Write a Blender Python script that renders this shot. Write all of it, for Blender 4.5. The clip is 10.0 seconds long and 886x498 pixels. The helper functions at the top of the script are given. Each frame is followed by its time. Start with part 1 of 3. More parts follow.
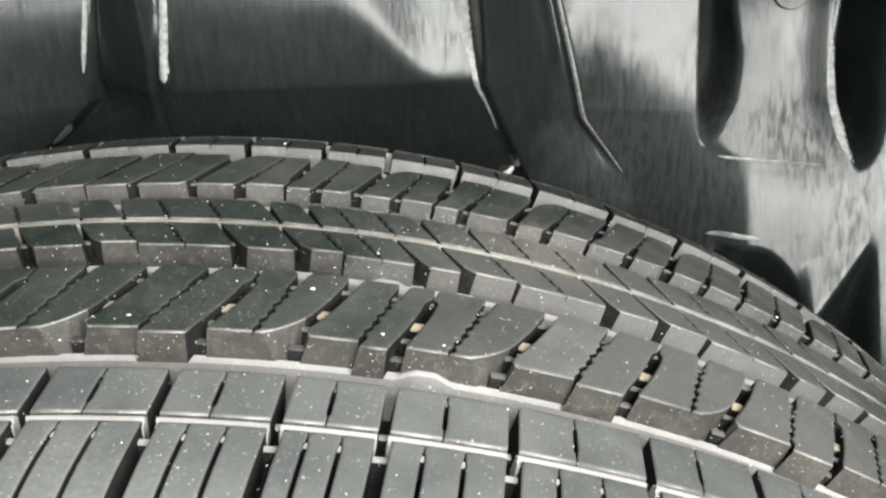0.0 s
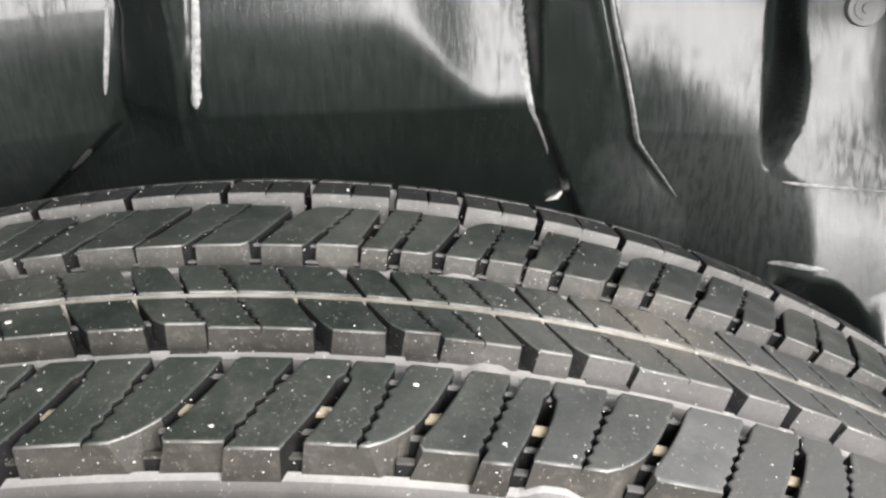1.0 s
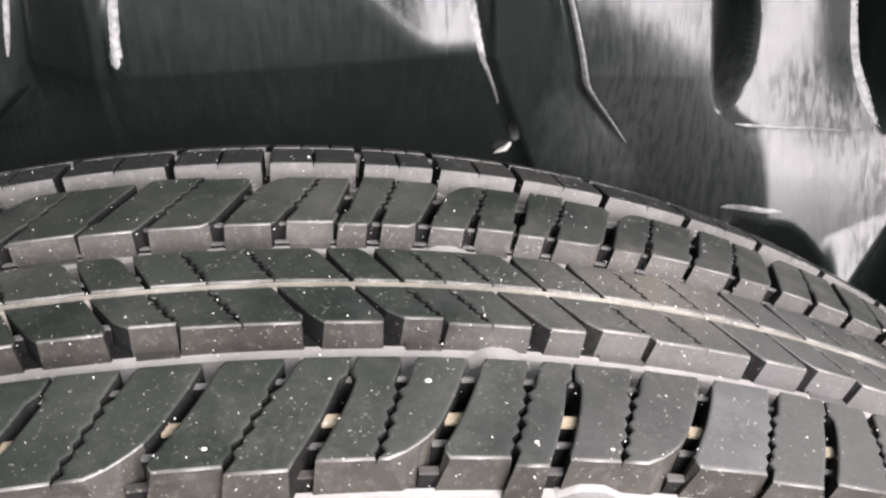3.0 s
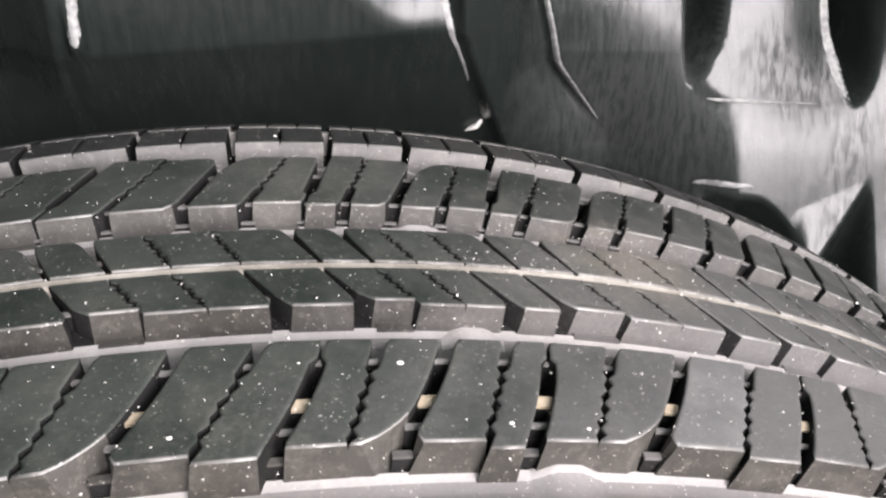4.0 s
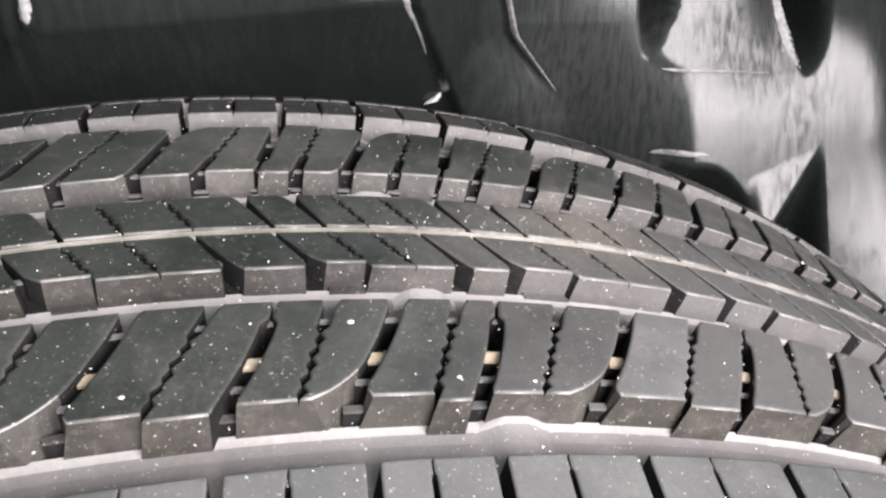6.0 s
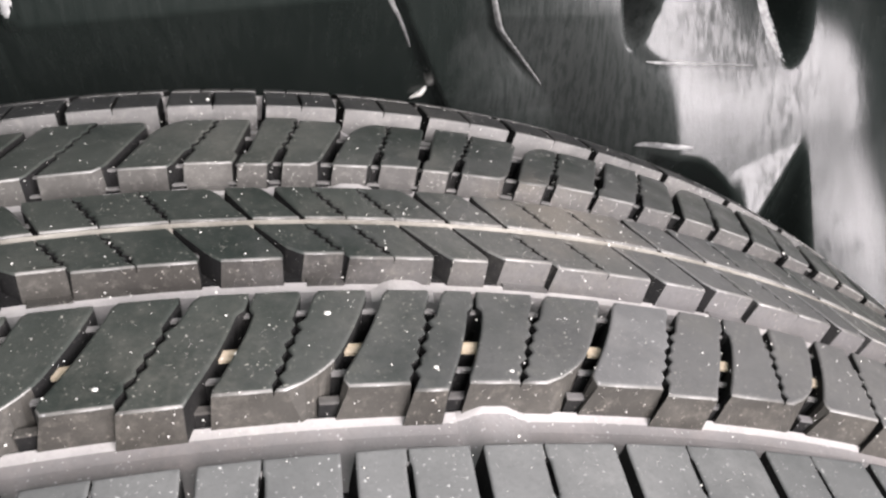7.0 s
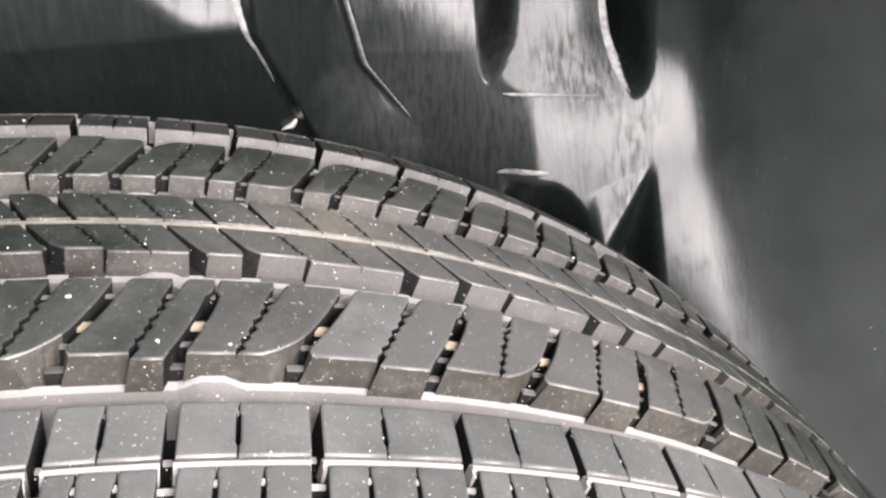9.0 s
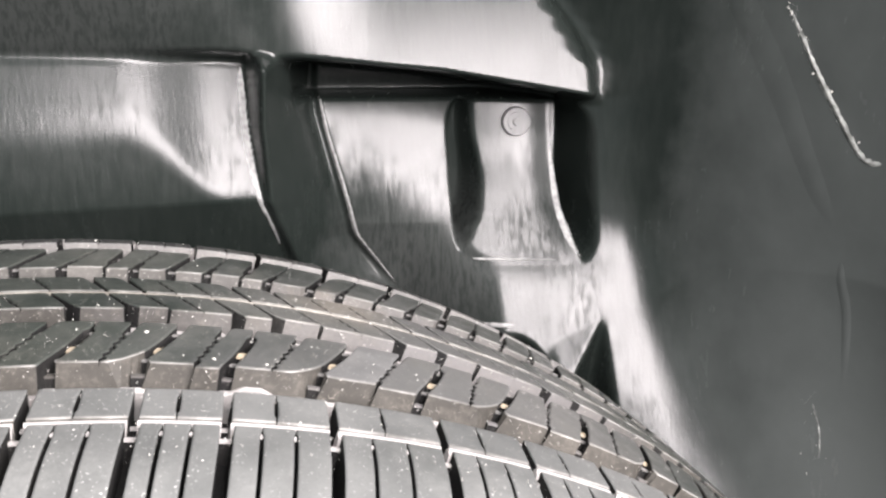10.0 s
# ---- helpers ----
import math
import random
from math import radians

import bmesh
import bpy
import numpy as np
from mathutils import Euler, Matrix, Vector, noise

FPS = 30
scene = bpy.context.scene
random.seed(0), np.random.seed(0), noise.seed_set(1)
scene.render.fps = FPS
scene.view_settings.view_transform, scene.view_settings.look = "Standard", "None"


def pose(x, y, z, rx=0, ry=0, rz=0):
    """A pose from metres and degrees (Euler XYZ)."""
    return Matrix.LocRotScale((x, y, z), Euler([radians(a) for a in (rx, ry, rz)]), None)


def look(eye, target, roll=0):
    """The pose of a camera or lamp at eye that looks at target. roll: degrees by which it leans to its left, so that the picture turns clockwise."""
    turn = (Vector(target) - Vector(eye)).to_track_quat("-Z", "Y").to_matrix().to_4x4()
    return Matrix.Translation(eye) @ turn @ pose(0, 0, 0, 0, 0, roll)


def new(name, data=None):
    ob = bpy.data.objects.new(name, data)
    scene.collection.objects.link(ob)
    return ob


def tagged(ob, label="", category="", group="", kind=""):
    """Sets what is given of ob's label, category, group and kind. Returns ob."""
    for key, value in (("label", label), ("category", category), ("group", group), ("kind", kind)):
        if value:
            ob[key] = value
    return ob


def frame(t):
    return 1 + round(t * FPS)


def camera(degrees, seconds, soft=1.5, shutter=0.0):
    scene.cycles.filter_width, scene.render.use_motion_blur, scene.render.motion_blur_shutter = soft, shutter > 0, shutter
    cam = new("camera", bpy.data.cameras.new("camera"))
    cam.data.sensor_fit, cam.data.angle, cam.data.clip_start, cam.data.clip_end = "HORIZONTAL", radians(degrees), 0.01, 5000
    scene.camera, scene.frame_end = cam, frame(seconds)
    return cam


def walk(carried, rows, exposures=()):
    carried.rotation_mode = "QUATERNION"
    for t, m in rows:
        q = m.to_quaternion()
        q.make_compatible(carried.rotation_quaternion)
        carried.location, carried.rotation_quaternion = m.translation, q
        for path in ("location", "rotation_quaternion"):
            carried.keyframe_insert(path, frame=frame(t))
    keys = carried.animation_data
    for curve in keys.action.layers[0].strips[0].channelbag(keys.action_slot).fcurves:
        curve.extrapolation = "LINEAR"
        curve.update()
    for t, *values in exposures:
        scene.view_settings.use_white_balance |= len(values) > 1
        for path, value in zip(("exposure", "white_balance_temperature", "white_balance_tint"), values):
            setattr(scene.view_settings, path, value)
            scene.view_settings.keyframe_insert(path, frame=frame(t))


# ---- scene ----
cam = camera(53.44, 10.0, soft=2.5)
PATH = [
    (0, 0.068702, -0.18072, 0.74622, 62.211, 0.54992, -1.3089),
    (0.2, 0.066213, -0.177706, 0.74882, 62.1101, 0.5532, -1.3454),
    (0.5, 0.060665, -0.16748, 0.74705, 61.685, 0.513, -1.4231),
    (0.7, 0.055739, -0.159513, 0.748339, 61.5062, 0.422, -1.5818),
    (1, 0.04592, -0.15072, 0.75117, 61.411, 0.32826, -2.0337),
    (1.2, 0.037434, -0.145513, 0.752549, 61.1857, 0.1817, -2.6528),
    (1.5, 0.019117, -0.13789, 0.74769, 60.883, -0.18055, -3.5985),
    (1.7, 0.01136, -0.136919, 0.749065, 60.5785, -0.3791, -4.4056),
    (2, 0.010705, -0.13409, 0.74812, 59.684, -0.24449, -5.7727),
    (2.5, 0.023044, -0.13379, 0.74749, 58.818, -0.16031, -7.5478),
    (3, 0.031387, -0.13118, 0.74692, 57.902, -0.12236, -8.5796),
    (4.5, 0.032259, -0.1277, 0.74354, 56.213, -0.42505, -11.353),
    (5, 0.031586, -0.12671, 0.74242, 55.882, -0.46863, -11.926),
    (6.5, 0.036629, -0.13568, 0.74439, 55.23, -0.50907, -13.017),
    (7, 0.037142, -0.13422, 0.74306, 55.137, -0.54937, -13.333),
    (7.5, 0.038566, -0.13441, 0.74394, 55.073, -0.56548, -13.71),
    (8, 0.043113, -0.13468, 0.74237, 55.588, -0.66111, -14.178),
    (8.2, 0.049852, -0.135118, 0.74183, 55.6831, -0.6793, -14.3969),
    (8.5, 0.066419, -0.14115, 0.73904, 55.724, -0.75412, -14.693),
    (8.7, 0.073029, -0.152333, 0.745545, 55.7998, -0.5706, -15.0177),
    (8.9, 0.073075, -0.160644, 0.747825, 56.4711, -0.7298, -15.2811),
    (9, 0.073507, -0.16491, 0.74498, 58.255, -0.79177, -15.325),
    (9.1, 0.074753, -0.167467, 0.739331, 61.4241, -0.5944, -15.6796),
    (9.2, 0.076594, -0.172384, 0.734418, 64.639, -0.7246, -15.5954),
    (9.3, 0.077789, -0.17748, 0.726587, 66.7408, -1.0228, -15.7038),
    (9.5, 0.080294, -0.19399, 0.72321, 69.9, -1.0514, -16.066),
    (9.7, 0.077087, -0.210778, 0.730016, 71.7265, -1.2711, -16.4415),
    (10, 0.054405, -0.22949, 0.73552, 73.313, -1.1966, -16.808),
]
walk(cam, [(t, pose(x, y, z, rx, ry, rz)) for t, x, y, z, rx, ry, rz in PATH],
     exposures=[(0.0, 0.15, 6500, 2), (0.5, 0.36, 6500, 3), (0.9, 0.26, 6500, 5), (1.3, 0.38, 6500, 14), (8.6, 0.36, 6500, 14), (9.1, 0.42, 6600, 13), (9.5, 0.58, 6600, 13), (10.0, 0.68, 6600, 13)])

# ---- world, lamps ----
world = bpy.data.worlds.new("world")
scene.world = world
world.use_nodes = True
bg = world.node_tree.nodes["Background"]
bg.inputs["Color"].default_value = (0.77, 0.86, 0.86, 1)
bg.inputs["Strength"].default_value = 0.62


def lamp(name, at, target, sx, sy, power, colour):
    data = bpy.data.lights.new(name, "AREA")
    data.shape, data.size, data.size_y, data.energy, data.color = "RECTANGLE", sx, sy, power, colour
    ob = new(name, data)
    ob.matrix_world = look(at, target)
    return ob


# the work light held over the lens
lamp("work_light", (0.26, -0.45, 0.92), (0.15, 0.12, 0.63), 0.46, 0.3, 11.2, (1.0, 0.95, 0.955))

# ---- materials ----
class Mat:
    """A principled material with a small kit of nodes."""

    def __init__(self, name, rough=0.5, spec=0.5, metal=0.0):
        self.m = bpy.data.materials.new(name)
        self.m.use_nodes = True
        self.t = self.m.node_tree
        self.b = self.t.nodes["Principled BSDF"]
        self.b.inputs["Roughness"].default_value = rough
        self.b.inputs["Specular IOR Level"].default_value = spec
        self.b.inputs["Metallic"].default_value = metal
        self.co = self.t.nodes.new("ShaderNodeTexCoord").outputs["Object"]

    def scaled(self, sx, sy, sz):
        n = self.t.nodes.new("ShaderNodeMapping")
        n.inputs["Scale"].default_value = (sx, sy, sz)
        self.t.links.new(self.co, n.inputs["Vector"])
        return n.outputs["Vector"]

    def noise(self, scale, detail=4.0, rough=0.55, vector=None):
        n = self.t.nodes.new("ShaderNodeTexNoise")
        n.inputs["Scale"].default_value, n.inputs["Detail"].default_value, n.inputs["Roughness"].default_value = scale, detail, rough
        self.t.links.new(vector or self.co, n.inputs["Vector"])
        return n.outputs["Fac"]

    def ramp(self, fac, stops):
        n = self.t.nodes.new("ShaderNodeValToRGB")
        e = n.color_ramp.elements
        while len(e) < len(stops):
            e.new(0.5)
        for k, (p, c) in enumerate(stops):
            e[k].position = p
            e[k].color = (*c, 1) if isinstance(c, tuple) else (c, c, c, 1)
        self.t.links.new(fac, n.inputs["Fac"])
        return n.outputs["Color"]

    def mix(self, fac, a, b):
        n = self.t.nodes.new("ShaderNodeMix")
        n.data_type = "RGBA"
        for key, v in (("Factor", fac), ("A", a), ("B", b)):
            slot = [i for i in n.inputs if i.name == key and i.enabled][0]
            if isinstance(v, (float, tuple)):
                slot.default_value = v if isinstance(v, float) else (*v, 1)
            else:
                self.t.links.new(v, slot)
        return [o for o in n.outputs if o.enabled][0]

    def math(self, op, a, b):
        n = self.t.nodes.new("ShaderNodeMath")
        n.operation = op
        for slot, v in zip(n.inputs, (a, b)):
            if isinstance(v, float):
                slot.default_value = v
            else:
                self.t.links.new(v, slot)
        return n.outputs[0]

    def set(self, key, value):
        self.t.links.new(value, self.b.inputs[key])
        return self

    def bump(self, height, strength, distance):
        n = self.t.nodes.new("ShaderNodeBump")
        n.inputs["Strength"].default_value, n.inputs["Distance"].default_value = strength, distance
        self.t.links.new(height, n.inputs["Height"])
        self.t.links.new(n.outputs["Normal"], self.b.inputs["Normal"])
        return self


def rubber(name, low, high, dust, rough, patch=0.0, spec=0.5, stain=0.16):
    """Tyre rubber: grain, blotches, a film of dust in patches. patch: strength of the one brown patch of dirt and of
    the sheen painted further right; stain: how strongly fine dirt speckles it.
    """
    m = Mat(name, rough, spec)
    each = m.t.nodes.new("ShaderNodeObjectInfo").outputs["Random"]
    blotch = m.ramp(m.math("ADD", m.noise(45.0, 5.0), m.math("MULTIPLY", m.math("SUBTRACT", each, 0.5), 0.16)), [(0.35, low), (0.7, high)])
    film = m.ramp(m.noise(22.0, 6.0, 0.65), [(0.5, 0.0), (0.72, 1.0)])
    fine = m.ramp(m.noise(900.0, 3.0, 0.7), [(0.4, 0.25), (0.7, 1.0)])
    col = m.mix(m.math("MULTIPLY", film, fine), blotch, dust)
    if patch:
        d = m.t.nodes.new("ShaderNodeVectorMath")
        d.operation = "DISTANCE"
        m.t.links.new(m.co, d.inputs[0])
        d.inputs[1].default_value = (0.098, 0.008, 0.645)
        ragged = m.math("ADD", m.math("MULTIPLY", d.outputs["Value"], 28.0), m.math("MULTIPLY", m.noise(150.0, 6.0, 0.7), 0.9))
        col = m.mix(m.math("MULTIPLY", m.ramp(ragged, [(0.55, 1.0), (1.0, 0.0)]), patch), col, (0.2, 0.175, 0.14))
    # sheen of the right-hand tops, painted as a wide ragged pale patch
    if patch:
        d = m.t.nodes.new("ShaderNodeVectorMath")
        d.operation = "DISTANCE"
        m.t.links.new(m.co, d.inputs[0])
        d.inputs[1].default_value = (0.125, -0.04, 0.63)
        ragged = m.math("ADD", m.math("MULTIPLY", d.outputs["Value"], 6.5), m.math("MULTIPLY", m.noise(60.0, 6.0, 0.7), 0.7))
        col = m.mix(m.math("MULTIPLY", m.ramp(ragged, [(0.55, 0.8), (1.2, 0.0)]), patch), col, (0.15, 0.146, 0.146))
    smear = m.ramp(m.noise(75.0, 6.0, 0.7), [(0.52, 0.0), (0.75, 0.36)])
    specks = m.ramp(m.noise(1700.0, 1.0, 0.4), [(0.69, 0.0), (0.76, 0.7)])
    sparse = m.ramp(m.noise(160.0, 3.0, 0.6), [(0.42, 0.15), (0.62, 1.0)])
    col = m.mix(smear, col, dust)
    grain = m.ramp(m.noise(1300.0, 3.0, 0.75), [(0.36, 0.15), (0.5, 0.0)])
    col = m.mix(grain, col, tuple(0.45 * c for c in low))
    pores = m.ramp(m.noise(420.0, 4.0, 0.75), [(0.52, 0.0), (0.7, stain)])
    col = m.mix(pores, col, dust)
    col = m.mix(m.math("MULTIPLY", specks, sparse), col, tuple(min(0.6, 3.2 * c) for c in dust))
    m.set("Base Color", col)
    m.set("Roughness", m.ramp(m.noise(120.0, 4.0), [(0.3, max(0.0, rough - 0.08)), (0.7, min(1.0, rough + 0.1))]))
    m.bump(m.math("ADD", m.noise(1600.0, 3.0, 0.7), m.math("MULTIPLY", m.noise(240.0, 3.0, 0.6), 1.6)), 0.16, 0.0004)
    return m.m


RUBBER_TOP = rubber("rubber_worn_top", (0.018, 0.023, 0.02), (0.05, 0.055, 0.049), (0.12, 0.118, 0.104), 0.36, 0.65)
DUSTY_SHEEN_TOP = rubber("rubber_dusty_sheen_top", (0.1, 0.101, 0.1), (0.16, 0.161, 0.158), (0.2, 0.197, 0.19), 0.4)
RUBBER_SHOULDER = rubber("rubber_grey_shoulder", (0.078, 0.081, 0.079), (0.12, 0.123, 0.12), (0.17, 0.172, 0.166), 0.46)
# block rims: edge wear and the highlight on it, both in one pale colour
RIM_HIGHLIGHT = rubber("rubber_worn_rim_highlight", (0.08, 0.079, 0.074), (0.26, 0.255, 0.243), (0.3, 0.285, 0.26), 0.38)
# shade inside the cuts, put into the colour as near black
RUBBER_SHADED = rubber("rubber_shaded_cuts", (0.008, 0.008, 0.008), (0.014, 0.014, 0.014), (0.03, 0.029, 0.026), 0.8, spec=0.15)
# lit part of the groove floors, its brightness put into the colour
FLOOR_LIT = rubber("rubber_groove_floor_lit", (0.3, 0.288, 0.28), (0.42, 0.405, 0.395), (0.46, 0.44, 0.41), 0.36)
THIN_FLOOR = rubber("rubber_thin_groove", (0.22, 0.205, 0.175), (0.56, 0.53, 0.475), (0.64, 0.6, 0.54), 0.42)
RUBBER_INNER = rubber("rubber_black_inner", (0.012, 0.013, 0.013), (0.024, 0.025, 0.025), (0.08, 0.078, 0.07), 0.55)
# shaded part of the groove floors: same rubber, coloured darker
GROOVE_SHADED = rubber("rubber_groove_floor_shaded", (0.16, 0.153, 0.15), (0.225, 0.216, 0.212), (0.24, 0.21, 0.195), 0.5)
WALL_CLEAN = rubber("rubber_wall_brown", (0.03, 0.028, 0.024), (0.05, 0.047, 0.041), (0.12, 0.11, 0.095), 0.6, stain=0.45)
WALL_MID = rubber("rubber_wall_grey", (0.03, 0.028, 0.025), (0.055, 0.052, 0.046), (0.13, 0.122, 0.108), 0.5, 0.9, stain=0.45)
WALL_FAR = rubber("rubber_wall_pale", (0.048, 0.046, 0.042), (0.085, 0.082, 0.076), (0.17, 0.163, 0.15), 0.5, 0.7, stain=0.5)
WALL_DUSTY = rubber("rubber_wall_dusty", (0.1, 0.098, 0.094), (0.165, 0.162, 0.156), (0.25, 0.24, 0.225), 0.65, stain=0.4)
TREAD = {"a": [RUBBER_TOP, WALL_CLEAN, RIM_HIGHLIGHT, RUBBER_SHADED], "b": [RUBBER_TOP, WALL_MID, RIM_HIGHLIGHT, RUBBER_SHADED], "c": [RUBBER_TOP, WALL_MID, RIM_HIGHLIGHT, RUBBER_SHADED], "d": [RUBBER_TOP, WALL_FAR, RIM_HIGHLIGHT, RUBBER_SHADED],
         "outer": [RUBBER_SHOULDER, WALL_MID, RIM_HIGHLIGHT, RUBBER_SHADED], "inner": [RUBBER_INNER, WALL_DUSTY, WALL_DUSTY, RUBBER_SHADED]}


def plastic(name, low, high, rough, spec=0.5, dust=None):
    """Black moulded plastic with fine grain, and run-down streaks of dried dirt that take its gloss away in patches.
    dust: the lifted, paler colour of the barrel.
    """
    m = Mat(name, rough, spec)
    cloud = m.noise(26.0, 4.0, 0.6)
    streak = m.noise(1.0, 3.0, 0.6, m.scaled(420.0, 60.0, 60.0))
    drips = m.ramp(m.noise(1.0, 4.0, 0.7, m.scaled(620.0, 240.0, 70.0)), [(0.46, 0.0), (0.6, 1.0)])
    where = m.ramp(m.noise(1.0, 4.0, 0.7, m.scaled(30.0, 24.0, 13.0)), [(0.5, 0.0), (0.64, 1.0)])
    dirt = m.math("MULTIPLY", m.math("MULTIPLY", drips, where), 0.45)
    col = m.ramp(m.math("MULTIPLY", streak, cloud), [(0.12, low), (0.42, high)])
    if dust:
        # paler film in three ragged spots: under the pocket, left of the ribs, above the panel
        for place, reach, strength in (((0.172, 0.175, 0.598), 13.0, 0.8), ((-0.14, 0.15, 0.675), 9.0, 0.4), ((0.0, 0.16, 0.745), 8.0, 0.55)):
            d = m.t.nodes.new("ShaderNodeVectorMath")
            d.operation = "DISTANCE"
            m.t.links.new(m.co, d.inputs[0])
            d.inputs[1].default_value = place
            edge = m.math("ADD", m.math("MULTIPLY", d.outputs["Value"], reach), m.math("MULTIPLY", m.math("SUBTRACT", m.noise(60.0, 5.0, 0.7), 0.5), 0.7))
            film = m.math("MULTIPLY", m.ramp(edge, [(0.3, strength), (0.8, 0.0)]), m.math("SUBTRACT", 1.0, m.math("MULTIPLY", drips, 0.5)))
            col = m.mix(film, col, (0.056, 0.06, 0.058))
        # dried splashes on the pocket's tongue and on the field beside the rib
        for place, reach, strength in (((0.228, 0.165, 0.618), 25.0, 0.8), ((0.138, 0.175, 0.628), 20.0, 0.9)):
            d = m.t.nodes.new("ShaderNodeVectorMath")
            d.operation = "DISTANCE"
            m.t.links.new(m.co, d.inputs[0])
            d.inputs[1].default_value = place
            edge = m.math("ADD", m.math("MULTIPLY", d.outputs["Value"], reach), m.math("MULTIPLY", m.math("SUBTRACT", m.noise(70.0, 5.0, 0.7), 0.5), 0.9))
            splash = m.math("MULTIPLY", m.ramp(edge, [(0.3, strength), (0.75, 0.0)]), m.math("ADD", m.math("MULTIPLY", drips, 0.6), 0.4))
            dirt = m.math("MAXIMUM", dirt, splash)
        # the barrel's extra brightness put into the colour: paler as x grows
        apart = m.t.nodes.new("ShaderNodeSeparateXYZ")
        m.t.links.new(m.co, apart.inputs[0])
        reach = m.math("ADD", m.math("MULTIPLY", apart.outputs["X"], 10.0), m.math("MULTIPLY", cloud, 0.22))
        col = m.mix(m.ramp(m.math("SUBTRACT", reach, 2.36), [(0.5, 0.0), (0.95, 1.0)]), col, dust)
    m.set("Base Color", col)
    m.set("Specular IOR Level", m.math("SUBTRACT", spec, m.math("MULTIPLY", dirt, 0.92 * spec)))
    m.set("Roughness", m.math("ADD", m.ramp(streak, [(0.35, rough - 0.02), (0.65, rough + 0.03)]), m.math("MULTIPLY", dirt, 0.12)))
    grain = m.math("MULTIPLY", m.noise(900.0, 2.0, 0.6), 0.32)
    wave = m.math("MULTIPLY", m.noise(1.0, 2.0, 0.5, m.scaled(90.0, 20.0, 8.0)), 0.6)
    m.bump(m.math("ADD", m.math("ADD", grain, wave), m.math("ADD", m.math("MULTIPLY", drips, 0.2), m.math("MULTIPLY", streak, 0.1))), 0.35, 0.00026)
    return m.m


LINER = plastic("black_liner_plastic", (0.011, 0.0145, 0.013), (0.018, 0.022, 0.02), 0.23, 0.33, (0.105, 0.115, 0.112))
BOLT = plastic("grey_fastener_plastic", (0.12, 0.12, 0.12), (0.2, 0.2, 0.2), 0.32)


def plain(name, low, high, rough, scale):
    m = Mat(name, rough)
    m.set("Base Color", m.ramp(m.noise(scale, 5.0), [(0.3, low), (0.7, high)]))
    m.bump(m.noise(scale * 6, 3.0), 0.3, 0.002)
    return m.m


TAN = plain("tan_wear_marker", (0.3, 0.245, 0.165), (0.5, 0.425, 0.32), 0.6, 600.0)
GRIT = plain("pale_grit", (0.4, 0.39, 0.35), (0.85, 0.84, 0.8), 0.45, 300.0)
SCUFF = plain("scuffed_grey_plastic", (0.07, 0.075, 0.07), (0.5, 0.51, 0.49), 0.4, 260.0)
# pale colour that stands in for the shine of rounded plastic edges
EDGE_SHINE = plain("plastic_edge_shine", (0.16, 0.16, 0.16), (0.42, 0.42, 0.41), 0.34, 420.0)
GROUND = plain("dark_concrete", (0.07, 0.07, 0.068), (0.12, 0.12, 0.116), 0.85, 8.0)

# ---- helpers for meshes ----
AXLE = 0.33  # height of the wheel's axle over the ground


def part(name, bm, materials, parent=None, label=""):
    """Links a bmesh as one mesh object under its thing."""
    me = bpy.data.meshes.new(name)
    bm.to_mesh(me)
    bm.free()
    for m in materials if isinstance(materials, (list, tuple)) else [materials]:
        me.materials.append(m)
    ob = new(name, me)
    ob.parent = parent
    return tagged(ob, label)


def smooth(ob):
    for p in ob.data.polygons:
        p.use_smooth = True
    return ob


def sm(a, b, t):
    t = min(1.0, max(0.0, (t - a) / (b - a)))
    return t * t * (3 - 2 * t)


def band(a, b, t, w):
    """1 between a and b, with soft edges of width w."""
    return sm(a - w / 2, a + w / 2, t) * (1 - sm(b - w / 2, b + w / 2, t))


# ---- tyre ----
MM_PER_DEG = 5.76
DEPTH = 7.2  # main grooves, millimetres


def top_r(y):
    """Radius of the tread's surface, in millimetres, at y millimetres from the tyre's middle."""
    return 330 - 0.0007 * y * y - 0.012 * max(0.0, abs(y) - 74) ** 2 - 0.007 * max(0.0, y - 50) ** 2


def on_tyre(s, y, drop=0.0):
    """Place of a point of the unrolled tread (s and y in millimetres)."""
    a, r = radians(s / MM_PER_DEG), (top_r(y) - drop) / 1000
    return Vector((r * math.sin(a), y / 1000, AXLE + r * math.cos(a)))


def inset(poly, d):
    """The closed outline poly moved inwards by d (it runs counter-clockwise)."""
    out, n = [], len(poly)
    for i in range(n):
        (ax, ay), (bx, by), (cx, cy) = poly[i - 1], poly[i], poly[(i + 1) % n]
        ux, uy, vx, vy = bx - ax, by - ay, cx - bx, cy - by
        lu, lv = math.hypot(ux, uy) or 1, math.hypot(vx, vy) or 1
        nx, ny = -uy / lu - vy / lv, ux / lu + vx / lv
        q = max(0.35, (nx * nx + ny * ny) / 2)
        out.append((bx + nx * d / q, by + ny * d / q))
    return out


